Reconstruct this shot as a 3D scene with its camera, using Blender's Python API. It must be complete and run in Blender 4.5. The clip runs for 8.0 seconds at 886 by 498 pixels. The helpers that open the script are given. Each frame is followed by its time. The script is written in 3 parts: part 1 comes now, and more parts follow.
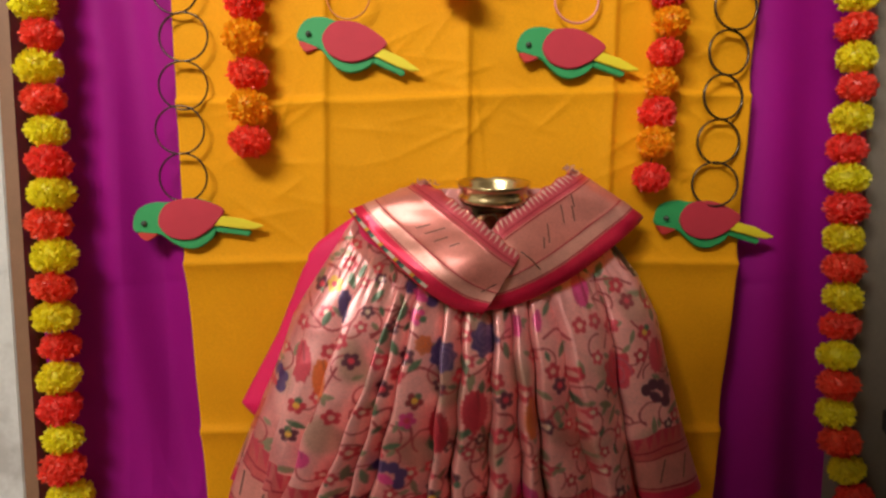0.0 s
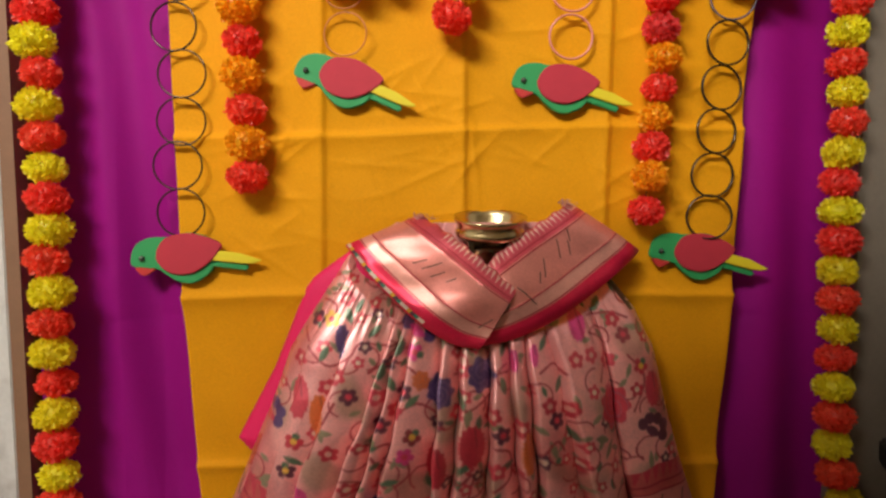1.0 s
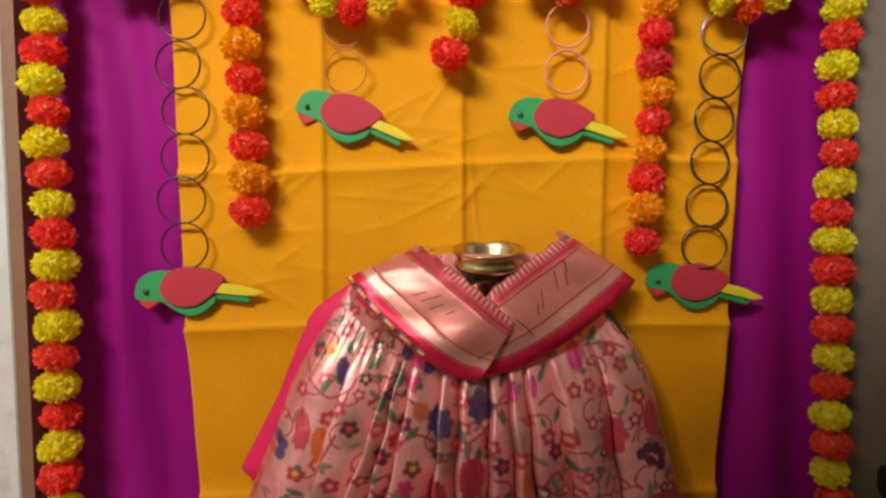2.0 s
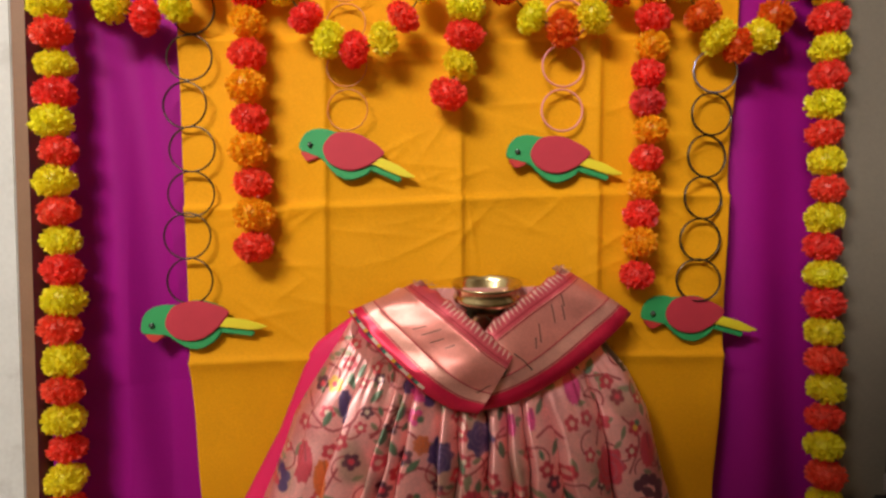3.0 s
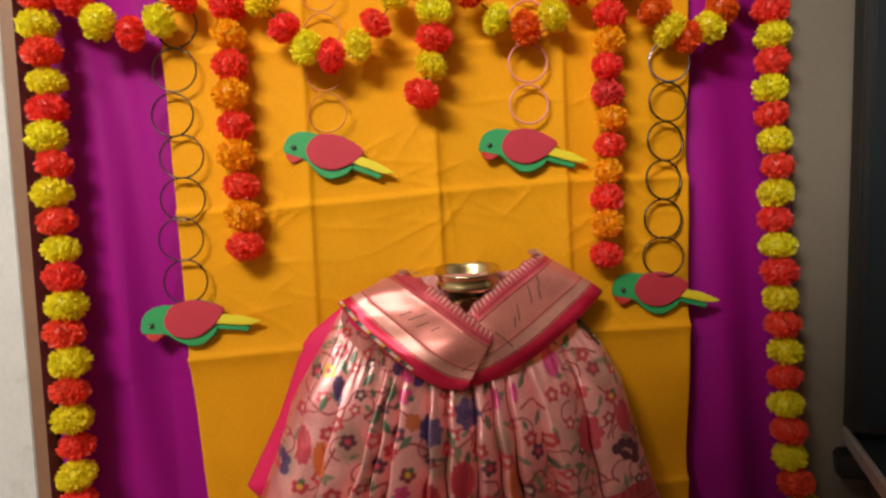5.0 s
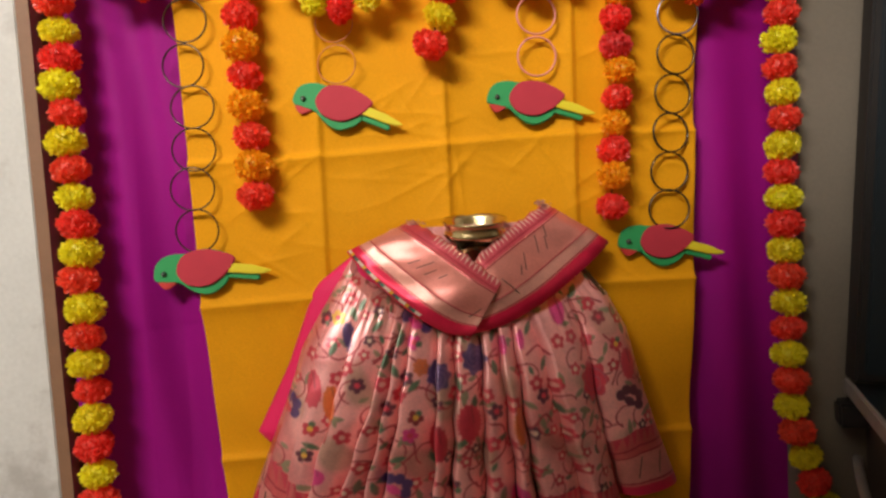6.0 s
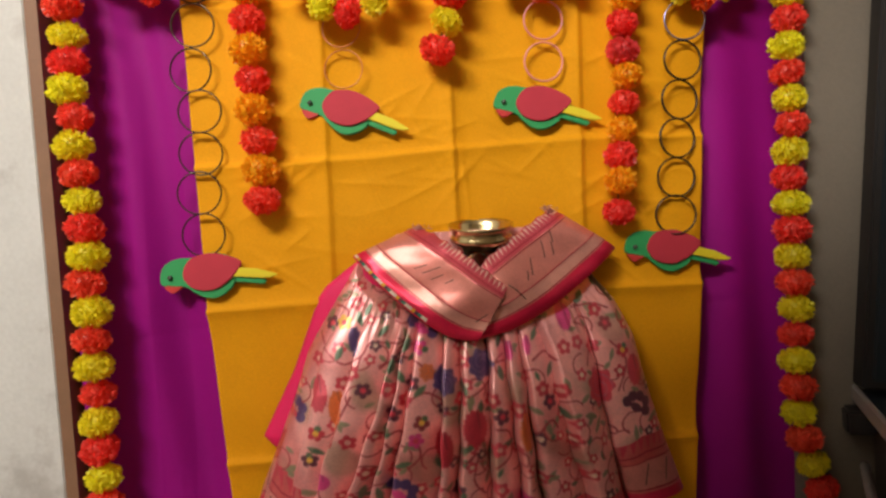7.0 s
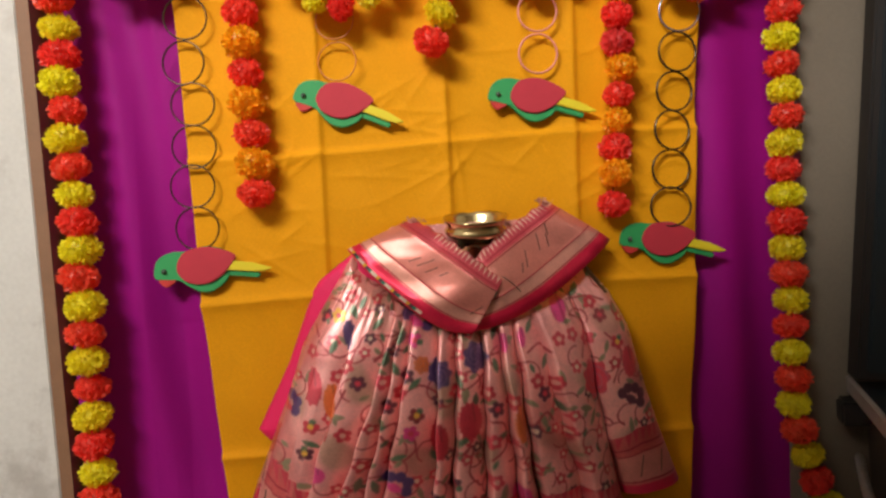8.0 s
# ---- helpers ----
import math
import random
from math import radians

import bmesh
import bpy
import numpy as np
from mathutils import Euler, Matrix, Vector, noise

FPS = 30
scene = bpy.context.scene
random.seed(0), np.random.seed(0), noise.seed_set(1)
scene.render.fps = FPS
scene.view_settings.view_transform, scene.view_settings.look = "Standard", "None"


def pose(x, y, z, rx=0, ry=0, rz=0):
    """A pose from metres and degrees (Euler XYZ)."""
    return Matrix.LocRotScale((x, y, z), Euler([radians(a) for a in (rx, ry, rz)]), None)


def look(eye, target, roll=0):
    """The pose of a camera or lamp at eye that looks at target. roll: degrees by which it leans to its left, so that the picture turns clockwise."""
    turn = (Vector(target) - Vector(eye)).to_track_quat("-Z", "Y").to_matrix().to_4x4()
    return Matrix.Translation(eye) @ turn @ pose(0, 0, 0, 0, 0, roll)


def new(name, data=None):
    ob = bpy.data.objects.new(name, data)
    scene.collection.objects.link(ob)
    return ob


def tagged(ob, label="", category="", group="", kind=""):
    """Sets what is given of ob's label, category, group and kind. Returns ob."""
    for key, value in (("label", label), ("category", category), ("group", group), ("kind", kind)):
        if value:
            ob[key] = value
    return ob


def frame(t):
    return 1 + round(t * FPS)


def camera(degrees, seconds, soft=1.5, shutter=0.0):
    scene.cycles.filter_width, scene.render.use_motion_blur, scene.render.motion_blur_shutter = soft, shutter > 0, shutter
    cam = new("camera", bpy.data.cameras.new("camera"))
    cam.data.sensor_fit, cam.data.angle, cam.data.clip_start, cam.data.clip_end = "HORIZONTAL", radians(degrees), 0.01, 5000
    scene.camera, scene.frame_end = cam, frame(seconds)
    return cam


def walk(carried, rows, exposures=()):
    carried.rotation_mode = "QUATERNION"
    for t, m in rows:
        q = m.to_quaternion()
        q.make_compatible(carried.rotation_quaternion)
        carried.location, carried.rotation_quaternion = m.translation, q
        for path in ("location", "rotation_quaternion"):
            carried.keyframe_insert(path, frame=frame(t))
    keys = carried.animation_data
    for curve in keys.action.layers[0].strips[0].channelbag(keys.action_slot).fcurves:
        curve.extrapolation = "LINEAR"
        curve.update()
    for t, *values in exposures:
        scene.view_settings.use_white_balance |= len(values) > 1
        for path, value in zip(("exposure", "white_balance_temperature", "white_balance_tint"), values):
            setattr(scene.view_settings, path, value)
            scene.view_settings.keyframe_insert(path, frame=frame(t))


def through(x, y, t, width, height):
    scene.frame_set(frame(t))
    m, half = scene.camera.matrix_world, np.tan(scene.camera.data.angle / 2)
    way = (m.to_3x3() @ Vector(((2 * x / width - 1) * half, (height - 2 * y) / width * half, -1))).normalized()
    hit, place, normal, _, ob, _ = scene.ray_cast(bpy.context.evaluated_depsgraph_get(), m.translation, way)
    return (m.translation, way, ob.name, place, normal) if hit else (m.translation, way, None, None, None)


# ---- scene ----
cam = camera(68.0, 8.0, soft=2.6)
PATH = [
    (0, (-0.026, -0.929, 0.477), (0.026, 1.067, 0.356), -0.1),
    (0.5, (-0.025, -0.93, 0.492), (0.024, 1.067, 0.388), -0.3),
    (1, (-0.026, -0.932, 0.506), (0.036, 1.065, 0.424), -0.3),
    (1.5, (-0.022, -0.938, 0.523), (0.039, 1.06, 0.466), -0.5),
    (2.8, (-0.024, -0.962, 0.539), (0.032, 1.038, 0.545), -0.8),
    (3, (-0.023, -0.967, 0.553), (0.036, 1.032, 0.571), -0.8),
    (3.5, (-0.026, -0.982, 0.559), (0.03, 1.017, 0.596), -0.9),
    (4, (-0.017, -1.002, 0.561), (0.077, 0.995, 0.606), -3.2),
    (4.2, (-0.02, -1.007, 0.564), (0.094, 0.99, 0.595), -3.7),
    (5.3, (-0.023, -1.036, 0.516), (0.086, 0.961, 0.531), -3.7),
    (5.5, (-0.024, -1.04, 0.505), (0.09, 0.957, 0.489), -3.6),
    (6, (-0.03, -1.039, 0.486), (0.061, 0.959, 0.455), -3.5),
    (6.5, (-0.033, -1.038, 0.484), (0.053, 0.96, 0.465), -3.5),
    (7, (-0.035, -1.038, 0.488), (0.048, 0.96, 0.469), -3.3),
    (7.5, (-0.037, -1.037, 0.484), (0.042, 0.961, 0.45), -3.4),
    (8, (-0.031, -1.036, 0.482), (0.059, 0.961, 0.452), -3.5),
]
walk(cam, [(t, look(eye, target, roll)) for t, eye, target, roll in PATH])

# ---- light ----
world = bpy.data.worlds.new("room_air")
world.use_nodes = True
world.node_tree.nodes["Background"].inputs[0].default_value = (1.0, 0.86, 0.68, 1)
world.node_tree.nodes["Background"].inputs[1].default_value = 0.05
scene.world = world
lamp = new("room_lamp", bpy.data.lights.new("room_lamp", "AREA"))
lamp.data.shape, lamp.data.size, lamp.data.size_y = "RECTANGLE", 1.7, 0.45
lamp.data.energy, lamp.data.color = 134.0, (1.0, 0.895, 0.82)
lamp.matrix_world = look((-0.98, -2.45, 2.3), (0.0, 0.0, 0.5))
scene.view_settings.exposure = 0.0


# ---- materials ----
def material(name, colour, rough=0.6, metal=0.0, vary=0.12, scale=30.0, bump=0.15, fine=400.0, sheen=0.0, through=0.0, weave=0.0, random_tint=0.0, spec=0.5, stain=0.0):
    """A node material: colour with two scales of variation, fine relief, and an optional thread pattern."""
    m = bpy.data.materials.new(name)
    m.use_nodes = True
    nt = m.node_tree
    N, L = nt.nodes, nt.links
    b = N["Principled BSDF"]
    tc = N.new("ShaderNodeTexCoord")
    n1, n2 = N.new("ShaderNodeTexNoise"), N.new("ShaderNodeTexNoise")
    n1.inputs["Scale"].default_value, n1.inputs["Detail"].default_value = scale, 4
    n2.inputs["Scale"].default_value, n2.inputs["Detail"].default_value = fine, 2
    L.new(tc.outputs["Object"], n1.inputs["Vector"])
    L.new(tc.outputs["Object"], n2.inputs["Vector"])
    ad = N.new("ShaderNodeMath")
    ad.operation = "ADD"
    L.new(n1.outputs["Fac"], ad.inputs[0])
    L.new(n2.outputs["Fac"], ad.inputs[1])
    mr = N.new("ShaderNodeMapRange")
    mr.inputs["From Min"].default_value, mr.inputs["From Max"].default_value = 0.6, 1.4
    mr.inputs["To Min"].default_value, mr.inputs["To Max"].default_value = 1 - vary, 1 + vary
    L.new(ad.outputs[0], mr.inputs["Value"])
    hs = N.new("ShaderNodeHueSaturation")
    L.new(mr.outputs[0], hs.inputs["Value"])
    if isinstance(colour, str):
        at = N.new("ShaderNodeAttribute")
        at.attribute_name = colour
        L.new(at.outputs["Color"], hs.inputs["Color"])
    else:
        hs.inputs["Color"].default_value = (*colour, 1)
    if random_tint:
        oi, rr = N.new("ShaderNodeObjectInfo"), N.new("ShaderNodeMapRange")
        rr.inputs["To Min"].default_value, rr.inputs["To Max"].default_value = 0.5 - random_tint, 0.5 + random_tint
        L.new(oi.outputs["Random"], rr.inputs["Value"])
        L.new(rr.outputs[0], hs.inputs["Hue"])
    paint = hs.outputs["Color"]
    if stain:
        # scuffs and grime with a shape of their own
        n3, cr, mi = N.new("ShaderNodeTexNoise"), N.new("ShaderNodeMapRange"), N.new("ShaderNodeMixRGB")
        n3.inputs["Scale"].default_value, n3.inputs["Detail"].default_value, n3.inputs["Roughness"].default_value = 9.0, 8, 0.62
        cr.inputs["From Min"].default_value, cr.inputs["From Max"].default_value, cr.inputs["To Max"].default_value = 0.57, 0.70, stain
        L.new(tc.outputs["Object"], n3.inputs["Vector"])
        L.new(n3.outputs["Fac"], cr.inputs["Value"])
        L.new(cr.outputs[0], mi.inputs[0])
        L.new(paint, mi.inputs[1])
        mi.inputs[2].default_value = (0.24, 0.22, 0.2, 1)
        paint = mi.outputs[0]
    L.new(paint, b.inputs["Base Color"])
    b.inputs["Roughness"].default_value, b.inputs["Metallic"].default_value = rough, metal
    b.inputs["Sheen Weight"].default_value = sheen
    b.inputs["Specular IOR Level"].default_value = spec
    height = n2.outputs["Fac"]
    if weave:
        w1, w2, wm = N.new("ShaderNodeTexWave"), N.new("ShaderNodeTexWave"), N.new("ShaderNodeMath")
        w1.bands_direction, w2.bands_direction = "X", "Z"
        for w in (w1, w2):
            w.inputs["Scale"].default_value, w.inputs["Distortion"].default_value = weave, 1.5
            L.new(tc.outputs["Object"], w.inputs["Vector"])
        L.new(w1.outputs["Fac"], wm.inputs[0])
        L.new(w2.outputs["Fac"], wm.inputs[1])
        height = wm.outputs[0]
    bp = N.new("ShaderNodeBump")
    bp.inputs["Strength"].default_value, bp.inputs["Distance"].default_value = bump, 0.001
    L.new(height, bp.inputs["Height"])
    L.new(bp.outputs[0], b.inputs["Normal"])
    if through:
        tr, mx = N.new("ShaderNodeBsdfTranslucent"), N.new("ShaderNodeMixShader")
        L.new(hs.outputs["Color"], tr.inputs["Color"])
        mx.inputs[0].default_value = through
        L.new(b.outputs[0], mx.inputs[1])
        L.new(tr.outputs[0], mx.inputs[2])
        L.new(mx.outputs[0], N["Material Output"].inputs["Surface"])
    return m


M_YELLOW = material("mustard_cotton", (0.80, 0.36, 0.005), 0.7, vary=0.11, scale=7, bump=0.12, sheen=0.03, spec=0.15, weave=260, through=0.06)
M_PURPLE = material("magenta_cloth", (0.29, 0.0045, 0.20), 0.6, vary=0.08, scale=9, bump=0.1, spec=0.12, weave=300)
M_WALL = material("white_wall_paint", (0.55, 0.575, 0.555), 0.75, vary=0.08, scale=12, bump=0.4, fine=160, stain=0.5)
M_JAMB = material("brown_jamb_paint", (0.21, 0.115, 0.062), 0.6, vary=0.12, scale=25, bump=0.3)
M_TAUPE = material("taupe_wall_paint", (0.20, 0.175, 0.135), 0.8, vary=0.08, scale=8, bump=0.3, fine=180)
M_ROOM = material("room_wall_paint", (0.52, 0.48, 0.42), 0.85, vary=0.05, scale=4)
M_FLOOR = material("floor_tile", (0.22, 0.17, 0.13), 0.4, vary=0.12, scale=6)
M_RED = material("red_plastic_petal", (0.98, 0.115, 0.075), 0.36, vary=0.25, scale=60, bump=0.3, through=0.50, random_tint=0.006)
M_YEL = material("yellow_plastic_petal", (0.95, 0.90, 0.04), 0.36, vary=0.2, scale=60, bump=0.3, through=0.50, random_tint=0.006)
M_ORA = material("orange_plastic_petal", (1.0, 0.56, 0.02), 0.36, vary=0.2, scale=60, bump=0.3, through=0.50, random_tint=0.006)
M_VER = material("vermilion_plastic_petal", (0.88, 0.16, 0.02), 0.36, vary=0.2, scale=60, bump=0.3, through=0.50, random_tint=0.01)
M_PINKRED = material("pink_red_plastic_petal", (0.88, 0.10, 0.10), 0.36, vary=0.25, scale=60, bump=0.3, through=0.50)
M_STRING = material("green_garland_string", (0.03, 0.06, 0.015), 0.7)
M_GREEN = material("green_foam_sheet", (0.025, 0.34, 0.10), 0.6, vary=0.05, scale=40, fine=900, bump=0.2)
M_WING = material("crimson_foam_sheet", (0.50, 0.03, 0.055), 0.7, vary=0.07, scale=40, fine=900, bump=0.25)
M_TAIL = material("yellow_foam_sheet", (0.76, 0.66, 0.02), 0.6, vary=0.05, scale=40, fine=900, bump=0.2)
M_BEAK = material("red_foam_sheet", (0.55, 0.035, 0.03), 0.6, vary=0.05, scale=40)
M_EYE = material("glossy_bead", (0.10, 0.15, 0.12), 0.15, 0.5, vary=0.02, bump=0.0)
M_STEEL = material("dark_glass_bangle", (0.07, 0.06, 0.045), 0.25, 0.75, vary=0.3, scale=200, bump=0.2)
M_SILVER = material("blue_silver_bangle", (0.32, 0.36, 0.5), 0.25, 0.8, vary=0.3, scale=200, bump=0.2)
M_PINKB = material("pink_bangle", (0.80, 0.30, 0.27), 0.3, vary=0.1, scale=200)
M_GOLDB = material("amber_bangle", (0.62, 0.22, 0.06), 0.3, vary=0.2, scale=200)
M_BRASS = material("polished_brass", (0.66, 0.56, 0.30), 0.22, 1.0, vary=0.1, scale=40, bump=0.05)
M_BROCADE = material("floral_brocade", "weave", 0.32, 0.30, vary=0.20, scale=45, bump=0.07, sheen=0.02, weave=420)
M_SHAWL = material("zari_border_silk", "weave", 0.36, 0.45, vary=0.16, scale=45, bump=0.06, sheen=0.02, weave=420)
M_LINING = material("hot_pink_lining", (0.85, 0.009, 0.135), 0.6, vary=0.06, scale=12, bump=0.15, sheen=0.05, weave=300, through=0.1)
for m, coat in ((M_BROCADE, 0.34), (M_SHAWL, 0.10)):
    # the satin float of the silk threads
    m.node_tree.nodes["Principled BSDF"].inputs["Coat Weight"].default_value = coat
    m.node_tree.nodes["Principled BSDF"].inputs["Coat Roughness"].default_value = 0.30
    m.node_tree.nodes["Principled BSDF"].inputs["Coat IOR"].default_value = 1.9
M_DARK = material("dark_blouse_cloth", (0.05, 0.035, 0.025), 0.8)
M_THREAD = material("dark_green_thread", (0.03, 0.04, 0.02), 0.6)
M_TUFT = material("pale_pink_thread", (0.80, 0.42, 0.42), 0.5)
M_SCREEN = material("black_glass_panel", (0.012, 0.02, 0.026), 0.3, vary=0.05)
M_FRAME = material("black_panel_frame", (0.012, 0.012, 0.012), 0.5)
M_BENCH = material("dark_bench_laminate", (0.05, 0.04, 0.033), 0.5, vary=0.15, scale=20)
M_EDGE = material("brushed_metal_edge", (0.55, 0.55, 0.55), 0.35, 0.6, vary=0.15, scale=60)


# ---- helpers of this scene ----
def mesh_of(name, bm, mat, smooth=True):
    me = bpy.data.meshes.new(name)
    bm.to_mesh(me)
    bm.free()
    me.materials.append(mat)
    if smooth:
        me.polygons.foreach_set("use_smooth", [True] * len(me.polygons))
    return me


def part(name, bm, mat, parent=None, label="", smooth=True):
    me = bm if isinstance(bm, bpy.types.Mesh) else mesh_of(name, bm, mat, smooth)
    ob = new(name, me)
    ob.parent = parent
    return tagged(ob, label)


def box_bm(x0, x1, y0, y1, z0, z1, bevel=0.0):
    bm = bmesh.new()
    bmesh.ops.create_cube(bm, size=1)
    for v in bm.verts:
        v.co = Vector((x0 + (v.co.x + 0.5) * (x1 - x0), y0 + (v.co.y + 0.5) * (y1 - y0), z0 + (v.co.z + 0.5) * (z1 - z0)))
    if bevel:
        bmesh.ops.bevel(bm, geom=bm.edges[:], offset=bevel, segments=2, affect="EDGES")
    return bm


def grid_mesh(name, X, Y, Z, mat, colours=None):
    """A sheet from three equal arrays of coordinates (rows, columns), with an optional colour for each corner."""
    r, c = X.shape
    co = np.stack([X, Y, Z], -1).reshape(-1, 3)
    k = np.arange(r * c).reshape(r, c)
    faces = np.stack([k[:-1, :-1], k[1:, :-1], k[1:, 1:], k[:-1, 1:]], -1).reshape(-1, 4)
    me = bpy.data.meshes.new(name)
    me.from_pydata(co.tolist(), [], faces.tolist())
    me.polygons.foreach_set("use_smooth", [True] * len(me.polygons))
    if colours is not None:
        at = me.color_attributes.new("weave", "FLOAT_COLOR", "POINT")
        at.data.foreach_set("color", np.concatenate([colours.reshape(-1, 3), np.ones((r * c, 1))], 1).ravel().astype(np.float32))
    me.materials.append(mat)
    me.update()
    return me


def thicken(ob, d, offset=-1.0):
    m = ob.modifiers.new("thickness", "SOLIDIFY")
    m.thickness, m.offset = d, offset
    return ob


def tube_bm(points, radius, sides=6):
    """A round cord along a line of points."""
    bm = bmesh.new()
    rings = []
    for i, p in enumerate(points):
        a, b = Vector(points[max(i - 1, 0)]), Vector(points[min(i + 1, len(points) - 1)])
        d = (b - a).normalized()
        s = d.cross(Vector((0, 1, 0.01))).normalized()
        u = s.cross(d)
        rings.append([bm.verts.new(Vector(p) + radius * (s * math.cos(k * 2 * math.pi / sides) + u * math.sin(k * 2 * math.pi / sides))) for k in range(sides)])
    for q, r in zip(rings, rings[1:]):
        for k in range(sides):
            bm.faces.new((q[k], q[(k + 1) % sides], r[(k + 1) % sides], r[k]))
    bm.faces.new(rings[0][::-1])
    bm.faces.new(rings[-1])
    bmesh.ops.recalc_face_normals(bm, faces=bm.faces[:])
    return bm


def smoothnoise(x, z, k, seed):
    """Slow waves in two directions."""
    g = np.random.RandomState(seed)
    out = 0 * x
    for n in range(6):
        a, f, p = g.uniform(0, 2 * np.pi), k * g.uniform(0.5, 1.6), g.uniform(0, 7)
        out = out + np.sin(f * (np.cos(a) * x + np.sin(a) * z) + p)
    return out / 6


# ---- the setting ----
def leaning_wall(name, mat, x_top, x_low, far, y0, y1, label):
    """A wall whose edge towards the niche leans slightly, from floor to ceiling."""
    bm = bmesh.new()
    vs = [bm.verts.new(p) for p in ((x_low, y0, 0), (far, y0, 0), (far, y1, 0), (x_low, y1, 0), (x_top, y0, 2.6), (far, y0, 2.6), (far, y1, 2.6), (x_top, y1, 2.6))]
    for f in ((0, 1, 2, 3), (4, 5, 6, 7), (0, 1, 5, 4), (1, 2, 6, 5), (2, 3, 7, 6), (3, 0, 4, 7)):
        bm.faces.new([vs[k] for k in f])
    bmesh.ops.recalc_face_normals(bm, faces=bm.faces[:])
    bmesh.ops.bevel(bm, geom=[e for e in bm.edges if all(abs(v.co.x) < 1 and v.co.y < y0 + 0.001 for v in e.verts)], offset=0.0015, segments=2, affect="EDGES")
    ob = new(name, mesh_of(name, bm, mat, False))
    return tagged(ob, label, "wall", kind="structure")


leaning_wall("wall_west", M_WALL, -0.6384, -0.575, -2.6, -0.035, 0.05, "white painted wall with scuff marks beside the niche")
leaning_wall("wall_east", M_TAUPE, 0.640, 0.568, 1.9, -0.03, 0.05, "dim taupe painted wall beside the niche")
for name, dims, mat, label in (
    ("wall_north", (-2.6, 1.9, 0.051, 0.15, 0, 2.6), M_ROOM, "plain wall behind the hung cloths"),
    # unseen half wall, added to keep lamp light off the lower right
    ("wall_partition", (-0.66, 1.9, -1.22, -1.12, 0, 1.30), M_ROOM, "unseen half-height wall added to shade the lower right"),
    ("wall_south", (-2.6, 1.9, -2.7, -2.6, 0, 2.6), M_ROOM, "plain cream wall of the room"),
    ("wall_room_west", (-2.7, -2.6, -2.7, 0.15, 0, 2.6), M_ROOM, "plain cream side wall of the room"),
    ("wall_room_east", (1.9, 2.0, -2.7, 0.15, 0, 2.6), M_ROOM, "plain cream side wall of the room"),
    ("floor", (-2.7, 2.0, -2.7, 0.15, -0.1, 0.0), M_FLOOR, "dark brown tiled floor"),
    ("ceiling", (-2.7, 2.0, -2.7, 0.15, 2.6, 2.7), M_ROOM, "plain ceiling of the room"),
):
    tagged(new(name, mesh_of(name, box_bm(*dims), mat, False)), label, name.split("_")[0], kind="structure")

# the brown wooden strip between the white wall and the cloths
bm = bmesh.new()
vs = [bm.verts.new(p) for p in ((-0.5748, -0.033, 0), (-0.5748, 0.05, 0), (-0.5575, 0.05, 0), (-0.5575, -0.033, 0), (-0.6382, -0.033, 2.6), (-0.6382, 0.05, 2.6), (-0.6157, 0.05, 2.6), (-0.6157, -0.033, 2.6))]
for f in ((0, 1, 2, 3), (4, 5, 6, 7), (0, 1, 5, 4), (1, 2, 6, 5), (2, 3, 7, 6), (3, 0, 4, 7)):
    bm.faces.new([vs[k] for k in f])
bmesh.ops.recalc_face_normals(bm, faces=bm.faces[:])
tagged(new("trim_jamb", mesh_of("trim_jamb", bm, M_JAMB, False)), "brown wooden strip along the white wall edge", "jamb", kind="structure")


# ---- hung cloths ----
def crease(d, w):
    """A pressed fold: a narrow raised ridge."""
    return np.exp(-np.abs(d) / w)


